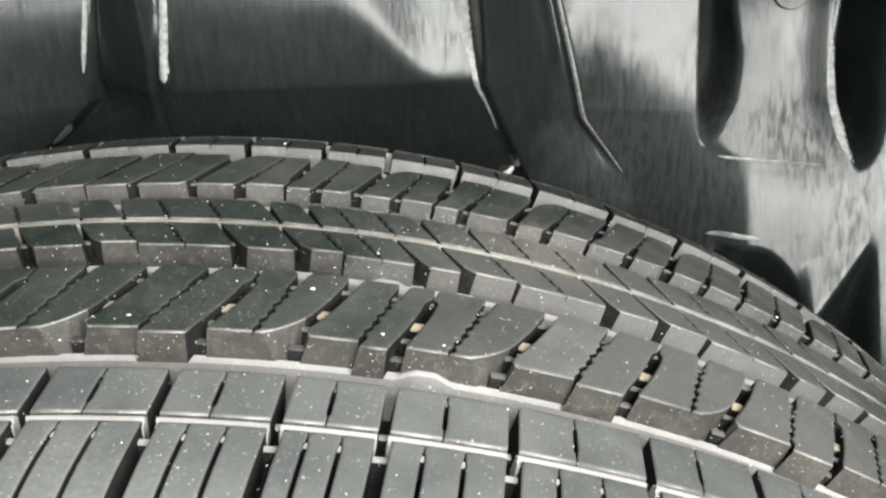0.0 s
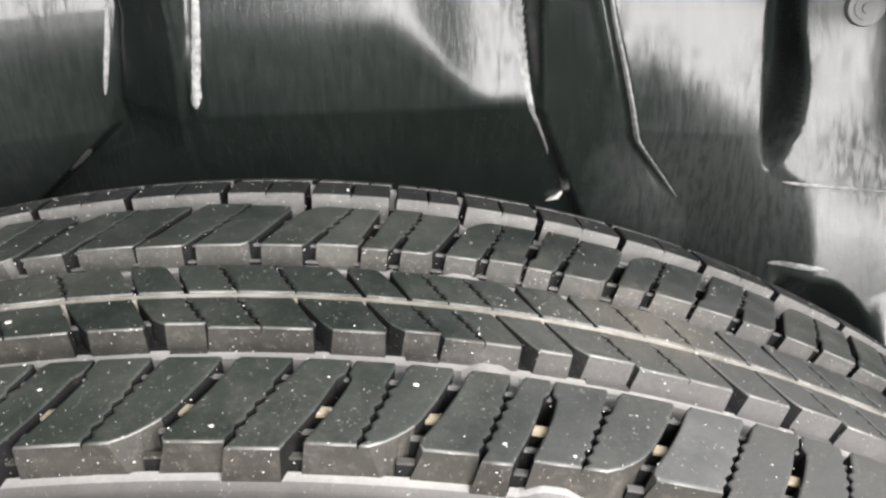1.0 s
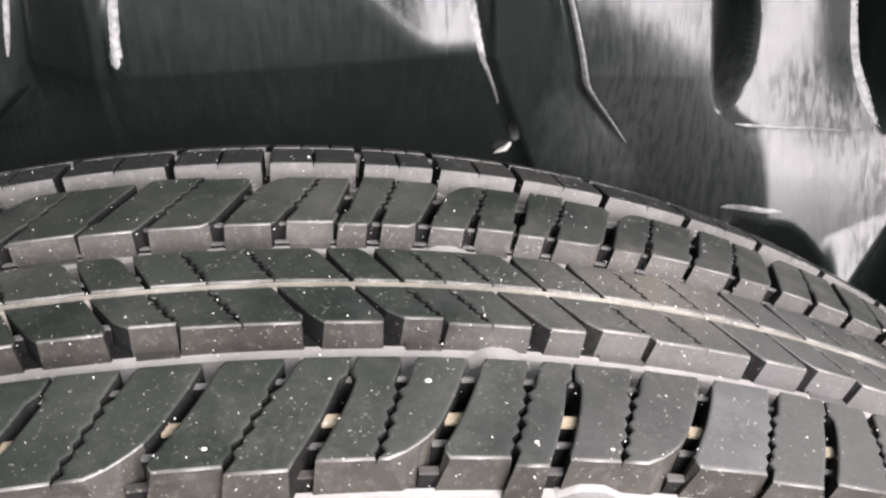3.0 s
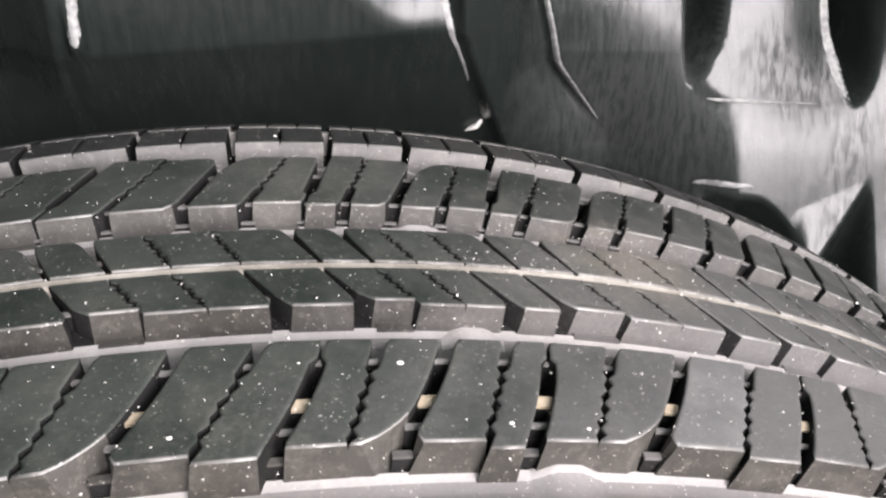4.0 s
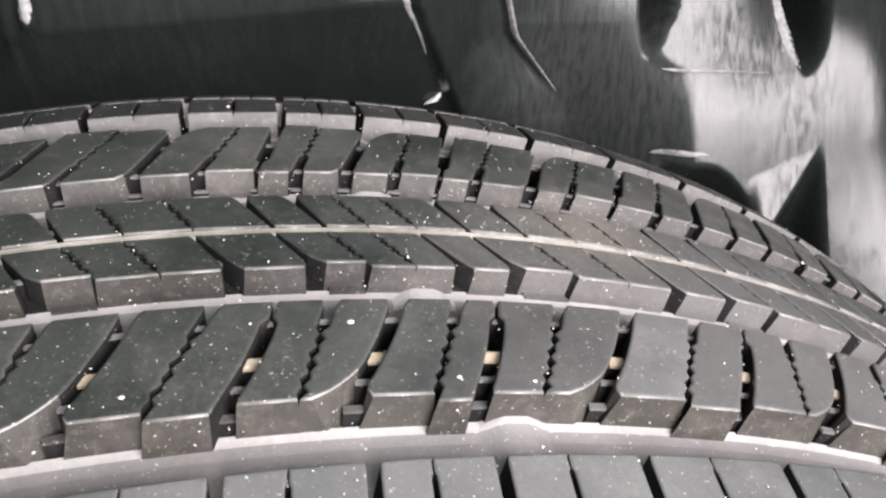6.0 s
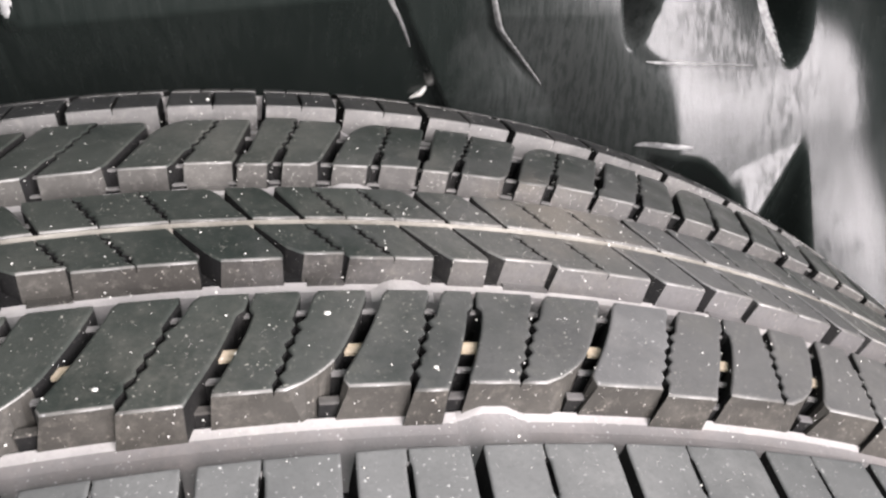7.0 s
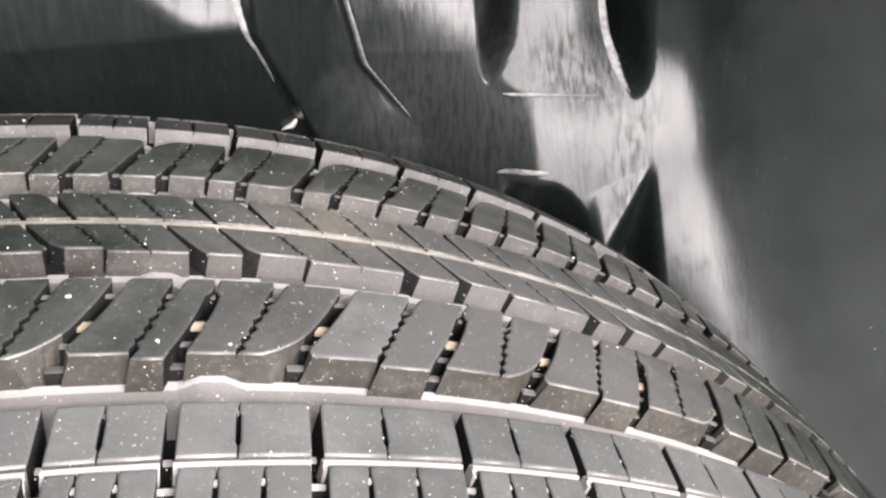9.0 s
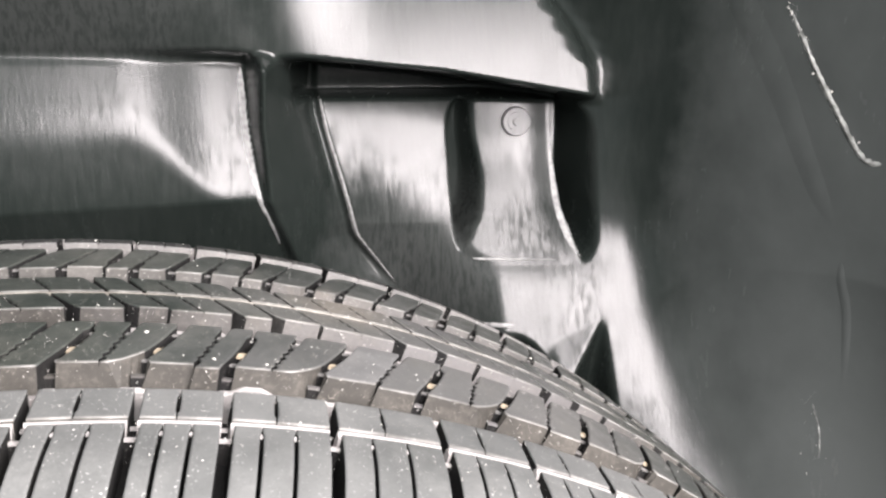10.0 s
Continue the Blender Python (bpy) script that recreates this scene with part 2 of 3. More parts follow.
def add_block(bm, poly, foot, ends, depth=DEPTH, rim=0.32, sharp_far=False):
    """One rubber block with softened top edges. foot: its outline at the groove's floor. ends: the two stretches of its
    outline that face the main grooves; the cuts beside it have their shade put into a near-black colour but for the
    slopes at its corners. sharp_far: the edge at its far end gets no pale rim highlight."""
    n = len(poly)
    middle = sum(q[1] for q in poly) / n
    tips = {i for e in ends for i in (e, (e + 1) % n)}

    def worn(i):
        return 0.08 if sharp_far and poly[i][1] > middle else rim

    def ring(d, drop):
        out = [list(q) for q in inset(poly, d)]
        for i in tips:
            out[i][1] = poly[i][1] + (0.5 * d + worn(i)) * (1 if poly[i][1] < middle else -1)
        for side in (out[:n // 2], out[n // 2:][::-1]):
            first, last, m = side[0][1], side[-1][1], n // 2 - 1
            for k, q in enumerate(side):
                q[1] = min(max(q[1], first + 0.05 * k), last - 0.05 * (m - k))
        return [bm.verts.new(on_tyre(x, y, drop)) for x, y in out]

    low = [bm.verts.new(on_tyre(x, y, depth + 0.6)) for x, y in inset(foot, -0.3)]
    edge = [bm.verts.new(on_tyre(x, y, worn(i) if i in tips else 0.3)) for i, (x, y) in enumerate(poly)]
    loops = [low, edge, ring(0.14, 0.06), ring(0.45, 0.0), ring(0.8, 0.0)]
    for k in range(4):
        for i in range(n):
            j = (i + 1) % n
            f = bm.faces.new((loops[k][i], loops[k][j], loops[k + 1][j], loops[k + 1][i]))
            y = (poly[i][1] + poly[j][1]) / 2
            slope = max(math.hypot(poly[q][0] - foot[q][0], poly[q][1] - foot[q][1]) for q in (i, j))
            if i in ends:
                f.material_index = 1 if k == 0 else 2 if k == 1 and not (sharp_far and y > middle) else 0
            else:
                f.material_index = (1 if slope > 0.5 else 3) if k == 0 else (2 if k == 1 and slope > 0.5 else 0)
            f.smooth = k > 0
    r = loops[-1]
    for i in range(n // 2 - 1):
        bm.faces.new((r[i], r[i + 1], r[n - 2 - i], r[n - 1 - i])).smooth = True


def prism(bm, s0, s1, y0, y1, drop, depth=DEPTH, lean=0.0):
    """A small upright bar of the tread between s0..s1 and y0..y1, its top drop below the surface."""
    quad = [(s0, y0), (s1, y0), (s1 + lean, y1), (s0 + lean, y1)]
    low = [bm.verts.new(on_tyre(s, y, depth + 0.3)) for s, y in quad]
    mid = [bm.verts.new(on_tyre(s, y, drop + 0.5)) for s, y in quad]
    up = [bm.verts.new(on_tyre(s, y, drop)) for s, y in quad]
    bm.faces.new(up)
    for i in range(4):
        j = (i + 1) % 4
        bm.faces.new((mid[i], mid[j], up[j], up[i]))
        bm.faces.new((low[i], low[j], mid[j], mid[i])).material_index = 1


HALF = {"wide": 1.3, "thin_far": 1.3, "thin_near": 1.3, "sipe": 0.4, "zig": 0.56, "slot": 0.95, "slot_out": 1.35, "mid": 1.0}


def cut_line(kind, y0, y1, s0, s1):
    """A cut across a rib from (s0, y0) to (s1, y1): rows of y, middle, half width to the left and to the right."""
    rows = []
    zig = kind.startswith("zig")
    n = 17
    for i in range(n):
        f = i / (n - 1)
        y, s = y0 + (y1 - y0) * f, s0 + (s1 - s0) * f
        half = HALF.get(kind, 0.46)
        if kind in ("wide", "thin_far") and y0 < -40:
            s += 4.0 * f * (1 - f)
        if (kind == "zig_far" and f > 0.66) or (kind == "zig_near" and f < 0.34):
            half = 1.0
        if (kind == "thin_far" and f > 0.78) or (kind == "thin_near" and f < 0.22):
            half = 0.3
        narrow = zig and half < 0.7
        if narrow and 0 < i < n - 1:
            s += 0.16 * (1 if i % 4 < 2 else -1)
            half += 0.34 if i % 2 else -0.4
        end = min(f, 1 - f) * abs(y1 - y0)
        flare = (0.1 if kind in ("mid", "slot", "slot_out") else 0.55) * max(0.0, 1 - end / 1.4) ** 2 if half > 0.5 else 0.2 * max(0.0, 1 - end / 0.8)
        hl = hr = half + flare
        fl, fr = hl, hr
        if (narrow and end < 1.0) or (kind == "sipe" and end < 2.2):
            hl = hr = 0.12
            fl = fr = -0.3
        if kind == "wide" and y0 < -40:
            hl += 3.6 * max(0.0, 1 - f / 0.32) ** 2
            fl += 0.6 * max(0.0, 1 - f / 0.32) ** 2
            hr += 1.6 * max(0.0, 1 - f / 0.1)
        if kind == "wide" and y0 > 20:
            hr += 3.6 * max(0.0, 1 - (1 - f) / 0.32) ** 2
            fr += 0.6 * max(0.0, 1 - (1 - f) / 0.32) ** 2
            hl += 1.6 * max(0.0, 1 - (1 - f) / 0.1)
            hl += 1.0 * max(0.0, 1 - f / 0.12)
        if kind == "mid":
            g = f if y0 > 0 else 1 - f
            hl *= 0.5 + 0.5 * g
            hr *= 0.42 + 0.58 * g
            fl, fr = hl, hr
            hl += 1.0 * max(0.0, 1 - (1 - g) / 0.2) ** 2
            fl += 0.7 * max(0.0, 1 - (1 - g) / 0.2) ** 2
            hr += 0.6 * max(0.0, 1 - (1 - g) / 0.3) ** 2
            fr += 0.35 * max(0.0, 1 - (1 - g) / 0.3) ** 2
        rows.append((y, s, hl, hr, fl, fr))
    return rows


def between(left, right, near=0.0, far=0.0):
    """The outlines (top, foot) of the rubber between two cuts, counter-clockwise seen from outside, with its groove edges moved by near and far; and the edges that face grooves."""
    outlines = []
    for l, r in ((2, 3), (4, 5)):
        a = [[q[1] - q[l], q[0]] for q in right]
        b = [[q[1] + q[r], q[0]] for q in reversed(left)]
        for q, d in ((a[0], near), (b[-1], near), (a[-1], far), (b[0], far)):
            q[1] += d
        if near > 0:
            # a front that is set back: the rows behind it keep their order
            step = (a[5][1] - a[0][1]) / 5
            for side in (a[:5], b[::-1][:5]):
                for k, q in enumerate(side):
                    q[1] = side[0][1] + k * step
        outlines.append([tuple(q) for q in a + b])
    n = len(right)
    return (*outlines, {n - 1, n + len(left) - 1})


def extend(values, pitch, low=-186.0, high=170.0):
    """Carries a list of (angle, kind index) on round the wheel on both sides."""
    values = list(values)
    while values[0] > low:
        values.insert(0, values[0] - pitch)
    while values[-1] < high:
        values.append(values[-1] + pitch)
    return values


def spread(near, far, y0, y1, kinds, first, pitch, lean):
    """Cuts of a rib: angles at y0 and y1 for the fitted stretch, carried on with the mean pitch."""
    n = len(near)
    cuts = [(near[i], far[i], kinds[(first + i) % len(kinds)]) for i in range(n)]
    i = n
    while cuts[-1][0] < 168:
        step = pitch[(first + i) % len(pitch)]
        cuts.append((cuts[-1][0] + step, cuts[-1][0] + step + lean, kinds[(first + i) % len(kinds)]))
        i += 1
    i = -1
    while cuts[0][0] > -186:
        step = pitch[(first + i + 1) % len(pitch)]
        cuts.insert(0, (cuts[0][0] - step, cuts[0][0] - step + lean, kinds[(first + i) % len(kinds)]))
        i -= 1
    return [(cut_line(k, y0, y1, a * MM_PER_DEG, b * MM_PER_DEG), k, a) for a, b, k in cuts]


tyre = tagged(new("tyre"), "worn black all-season tyre with dusty grooves and pale grit", "tyre")

# ribs from the outer shoulder to the inner one: cuts as angles at the rib's two edges
A_NEAR = [-7.9, -5.2, -3.6, -1.4, 0.25, 2.5, 4.35, 6.15, 7.4, 9.6, 10.85, 12.6, 14.3, 17.0, 19.05, 21.4, 22.7, 25.5]
A_FAR = [-6.3, -3.8, -2.1, -0.15, 2.05, 4.2, 5.85, 7.4, 9.3, 11.1, 12.25, 14.35, 16.7, 19.2, 21.15, 23.0, 25.2, 27.2]
B_THIN = [-8.7, -6.7, -4.25, -1.8, -0.07, 1.68, 3.7, 6.08, 7.68, 9.07, 10.65, 12.44, 14.5, 16.4, 18.4, 20.7, 22.8]
D_NEAR = [-7.5, -5.4, -2.9, -0.8, 1.65, 3.8, 5.75, 7.1, 8.8, 10.6, 12.3, 13.65, 15.9, 17.6, 19.6, 21.6]
D_FAR = [-5.8, -3.7, -1.2, 1.0, 3.16, 5.35, 6.75, 8.3, 10.3, 11.9, 13.55, 15.35, 17.65, 19.4, 21.6, 23.6]
S_CUTS = [-7.2, -3.2, 0.56, 4.22, 7.74, 10.86, 14.75, 19.2, 23.2]
E_CUTS = [-13.0, -8.85, -4.67, -0.45, 3.24, 7.0, 10.15, 13.75, 17.75, 21.95]

def shoulder_cuts(main, y0, y1, fractions, lean, slot="slot"):
    """The shoulder's slots, and the sipes at the given fractions between each two."""
    full = extend(main, 4.09)
    out = []
    for a, b in zip(full, full[1:]):
        out.append((a, slot))
        out += [(a + (b - a) * f, "sipe") for f in fractions]
    return [(cut_line(k, y0, y1, a * MM_PER_DEG, (a + lean) * MM_PER_DEG), k, a) for a, k in out]


ribs = []
ribs.append(("outer", shoulder_cuts([a - 0.65 for a in S_CUTS], -92.0, -66.9, (0.31, 0.62), 0.5, "slot_out")))
ribs.append(("outer", shoulder_cuts([a - 0.16 for a in S_CUTS], -65.1, -54.0, (0.45,), 0.16)))
ribs.append(("a", spread([a + 0.07 for a in A_NEAR], [a + 0.07 for a in A_FAR], -42.3, -20.4, ["wide", "zig_far", "thin_far", "zig_far"], 0, [2.05], 1.7)))
ribs.append(("b", spread([a + 1.15 for a in B_THIN], B_THIN, -11.7, -0.75, ["zig", "zig", "mid", "mid"], 0, [2.05], -1.15)))
ribs.append(("c", spread(B_THIN, [a - 1.0 for a in B_THIN], 1.0, 12.4, ["mid", "zig", "zig", "mid"], 0, [2.05], -1.0)))
ribs.append(("d", spread(D_NEAR, D_FAR, 21.5, 43.8, ["wide", "zig_near", "thin_near", "zig_near"], 0, [2.05], 1.75)))
ribs.append(("inner", shoulder_cuts(E_CUTS, 51.8, 64.9, (0.5,), 0.05)))
ribs.append(("inner", shoulder_cuts([a + 0.1 for a in E_CUTS], 66.6, 92.0, (0.35, 0.68), 0.3)))


rest = bmesh.new()
SEEN = (-16.0, 36.0)
for rib, cuts in ribs:
    for i in range(len(cuts) - 1):
        left, right = cuts[i], cuts[i + 1]
        near = far = 0.0
        if rib == "a":
            near = -1.4 if right[1] == "thin_far" else 0.0
        if rib == "d":
            far = 1.2 if left[1] == "thin_near" else 0.0
        if rib == "b":
            near = 1.3 if (left[1], right[1]) == ("mid", "zig") else 0.0
        if rib == "d":
            near = 0.9 if right[1] == "thin_near" else 0.0
        poly, foot, ends = between(left[0], right[0], near, far)
        if SEEN[0] < left[2] < SEEN[1]:
            bm = bmesh.new()
            add_block(bm, poly, foot, ends, sharp_far=rib == "outer" and left[0][0][0] > -66)
            # one block of the outer rib is paler: dust, plus sheen put into its colour
            pale = rib == "a" and 14.0 < left[2] < 15.0
            block = part("tread_block", bm, [DUSTY_SHEEN_TOP] + TREAD[rib][1:] if pale else TREAD[rib], tyre)
            if near > 0:
                bm = bmesh.new()
                s0, s1 = left[0][0][1] + left[0][0][3], right[0][0][1] - right[0][0][2]
                y0 = left[0][0][0]
                prism(bm, s0 + 0.6, s1 - 0.3, y0 - 0.5, y0 + 2.2, 5.2)
                part("foot_step", bm, [WALL_MID if rib == "b" else WALL_FAR] * 2, block)
        else:
            add_block(rest, poly, foot, ends)
tagged(part("tread_pattern", rest, TREAD["b"], tyre), kind="stuff")

# carcass: groove floor, shoulders, sidewalls and beads, turned about the axle
D = -7.2
profile = [(-92, D), (-67.6, D), (-64.5, D), (-54.6, D), (-54, D), (-45.5, D), (-43.8, -6.7), (-42.2, -6.2), (-41, D), (-21, D), (-20, D), (-15.6, -6.7), (-13.4, -6.0), (-11.4, -5.4), (-11, D),
           (-0.95, D), (-0.75, -0.5), (1.0, -0.5), (1.2, D), (11.5, D), (13, D), (17.8, -6.7), (19.8, -6.0), (21.8, -5.4), (22.5, D), (43, D), (44.5, D), (49, D), (50.5, -6.7), (52, -6.2), (53, D), (64.2, D), (64.6, -1.2), (66.9, -1.2), (67.3, D), (92, D)]
# stretches under the ribs, coloured near black for the shade in the cuts
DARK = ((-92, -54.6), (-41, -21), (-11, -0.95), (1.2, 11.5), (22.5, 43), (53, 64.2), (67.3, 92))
# bright line at each wall's foot, painted pale on the floor
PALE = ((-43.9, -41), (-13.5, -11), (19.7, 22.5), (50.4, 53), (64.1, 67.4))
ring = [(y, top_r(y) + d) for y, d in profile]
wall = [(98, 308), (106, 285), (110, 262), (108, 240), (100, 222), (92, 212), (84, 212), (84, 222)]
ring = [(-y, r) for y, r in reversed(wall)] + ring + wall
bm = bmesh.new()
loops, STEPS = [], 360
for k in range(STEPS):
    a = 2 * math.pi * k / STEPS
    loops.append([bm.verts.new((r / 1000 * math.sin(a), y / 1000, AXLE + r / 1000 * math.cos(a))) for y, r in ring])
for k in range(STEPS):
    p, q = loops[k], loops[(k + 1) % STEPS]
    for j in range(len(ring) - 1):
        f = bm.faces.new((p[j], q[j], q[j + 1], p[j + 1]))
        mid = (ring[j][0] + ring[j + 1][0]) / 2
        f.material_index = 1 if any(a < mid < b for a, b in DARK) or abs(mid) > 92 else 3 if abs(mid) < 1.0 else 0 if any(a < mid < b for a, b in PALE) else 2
part("carcass", bm, [FLOOR_LIT, RUBBER_SHADED, GROOVE_SHADED, THIN_FLOOR], tyre)

# twin lines of the shallow groove that runs round the outer shoulder, broken by the slots
STRIP = ((-67.6, 5.0), (-67.2, 1.1), (-66.4, 1.1), (-66.3, 0.35), (-65.75, 0.35), (-65.65, 1.1), (-64.9, 1.1), (-64.5, 5.0))
slots = [(a - 0.19) * MM_PER_DEG for a in extend(S_CUTS, 4.09)]
for a, b in zip(slots, slots[1:]):
    if not SEEN[0] * MM_PER_DEG < a < SEEN[1] * MM_PER_DEG:
        continue
    bm = bmesh.new()
    rows = [[bm.verts.new(on_tyre(a + 0.95 + (b - a - 1.9) * k / 6, y, d)) for y, d in STRIP] for k in range(7)]
    for p, q in zip(rows, rows[1:]):
        for j in range(len(STRIP) - 1):
            bm.faces.new((p[j], q[j], q[j + 1], p[j + 1]))
    for p in (rows[0], rows[-1]):
        bm.faces.new(p)
    part("edge_groove", bm, FLOOR_LIT, tyre)
    # white glints in the slots and sipes, put in as pale-topped bars
    for at, y, d, half in ((a, -69.2, 2.2, 1.3), (a, -62.0, 4.2, 1.1), (a + 0.31 * (b - a), -69.4, 0.7, 0.6), (a + 0.62 * (b - a), -69.4, 0.7, 0.6), (a + 0.47 * (b - a), -55.6, 0.7, 0.6)):
        bm = bmesh.new()
        prism(bm, at - half, at + half, y - 0.45, y + 0.45, d)
        part("tie_bar", bm, [FLOOR_LIT, RUBBER_SHADED], tyre)


def cut_at(rows, y):
    for p, q in zip(rows, rows[1:]):
        if min(p[0], q[0]) <= y <= max(p[0], q[0]):
            f = (y - p[0]) / (q[0] - p[0])
            return p[1] + (q[1] - p[1]) * f
    return rows[0][1]


for rib, cuts in ribs:
    for rows, kind, angle in cuts:
        if not -20 < angle < 40 or rib not in ("a", "d", "b", "c"):
            continue
        sign = -1 if rib in ("a", "b") else 1
        if rib in ("a", "d"):
            for y, d, w in ((24.4, 1.3, 0.4), (22.4, 4.4, 0.35), (40.9, 3.8, 0.6), (37.6, 1.8, 0.45)):
                if kind.startswith("zig") and y > 30:
                    continue
                s = cut_at(rows, sign * y)
                bm = bmesh.new()
                prism(bm, s - 1.5, s + 1.5, sign * y - w, sign * y + w, d)
                part("tie_bar", bm, [WALL_DUSTY if y < 40 else WALL_MID, RUBBER_SHADED], tyre)
            if rib == "a" and not kind.startswith("zig"):
                s = cut_at(rows, sign * 33.0)
                bm = bmesh.new()
                prism(bm, s - 1.6, s + 1.6, sign * 33 - 1.1, sign * 33 + 1.1, 1.5)
                part("wear_marker", bm, [TAN, RUBBER_SHADED], tyre, "tan wear marker in a cut of the tread")
        elif kind == "mid":
            ya, yb = (-11.0, -3.0) if sign < 0 else (3.5, 11.6)
            sa, sb = cut_at(rows, ya), cut_at(rows, yb)
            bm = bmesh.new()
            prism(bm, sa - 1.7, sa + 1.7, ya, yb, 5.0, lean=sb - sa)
            part("cut_floor", bm, [RUBBER_SHADED, RUBBER_SHADED], tyre)
            s = cut_at(rows, sign * 7.0)
            bm = bmesh.new()
            prism(bm, s - 1.5, s + 1.5, sign * 7.0 - 0.45, sign * 7.0 + 0.45, 1.8)
            part("tie_bar", bm, [WALL_DUSTY, RUBBER_SHADED], tyre)

floor_y, floor_d = [q[0] for q in profile], [q[1] for q in profile]
for across, angle in (((-54.4, -50, -45.5, -43.6, -42.2, -41.1), 12.05), ((-20.9, -18, -15.6, -13.2, -11.2), 10.55), ((12.6, 15, 17.8, 19.9, 21.9), 9.8), ((44.2, 46.5, 49, 50.6, 52, 52.9), 9.6)):
    bm = bmesh.new()
    rows = []
    for f in (0.0, 0.08, 0.22, 0.33, 0.42, 0.58, 0.67, 0.78, 0.92, 1.0):
        s = angle * MM_PER_DEG + (f - 0.5) * 11.5
        lift = 1.55 * sm(0, 0.36, f) * (1 - sm(0.64, 1, f))
        rows.append([bm.verts.new(on_tyre(s, y, -float(np.interp(y, floor_y, floor_d)) - lift - 0.04)) for y in across])
    for p, q in zip(rows, rows[1:]):
        for j in range(len(across) - 1):
            f = bm.faces.new((p[j], q[j], q[j + 1], p[j + 1]))
            f.material_index = 1 if j >= len(across) - 3 else 0
    smooth(part("wear_bar", bm, [GROOVE_SHADED, FLOOR_LIT], tyre))

# grit lying on the tread
rng = random.Random(7)
bm = bmesh.new()
for _ in range(15000):
    s = rng.uniform(-17, 40) * MM_PER_DEG
    y = rng.uniform(-80, 66)
    dusty = math.exp(-((s / MM_PER_DEG - 17) / 5.5) ** 2 - ((y - 6) / 13) ** 2)
    if rng.random() > 0.3 + 0.7 * dusty:
        continue
    size = 0.05 + 0.17 * rng.random() ** 4 + (0.22 if rng.random() < 0.005 else 0)
    at = on_tyre(s, y, -0.02)
    m = Matrix.Translation(at) @ Euler([rng.uniform(0, 6) for _ in range(3)]).to_matrix().to_4x4() @ Matrix.Diagonal((size / 1000, size / 1000 * rng.uniform(0.6, 1), size / 1000 * rng.uniform(0.5, 0.9), 1))
    bmesh.ops.create_icosphere(bm, subdivisions=1, radius=1.0, matrix=m) if size > 0.3 else bmesh.ops.create_cone(bm, segments=4, radius1=1, radius2=0.3, depth=1.4, cap_ends=True, matrix=m)
for deg, y, size in ((7.85, -26.4, 0.6), (-5.75, -6.0, 0.75), (10.42, -39.1, 0.45), (12.5, -39.9, 0.4), (2.1, -38.8, 0.45), (-3.3, -28.3, 0.4)):
    bmesh.ops.create_icosphere(bm, subdivisions=2, radius=1.0, matrix=Matrix.Translation(on_tyre(deg * MM_PER_DEG, y, 0.05)) @ Matrix.Diagonal((size / 1000, 0.8 * size / 1000, 0.45 * size / 1000, 1)))
grit = part("grit", bm, GRIT)
tagged(grit, "pale grit and dust specks lying on the tyre tread", "grit", kind="stuff")

# ---- wheel arch liner ----
def lean(slope, z0, z1, z):
    """Height of a face that is upright below z0, bends back between z0 and z1, and leans by slope above."""
    if z <= z0:
        return 0.0
    return slope / (2 * (z1 - z0)) * (min(z, z1) - z0) ** 2 + slope * max(0.0, z - z1)


def foot_edge(z):
    """Where the right rib's flank meets the field beside it."""
    return 121 + 0.25 * max(0.0, 345 - z) + 0.52 * max(0.0, 285 - z)


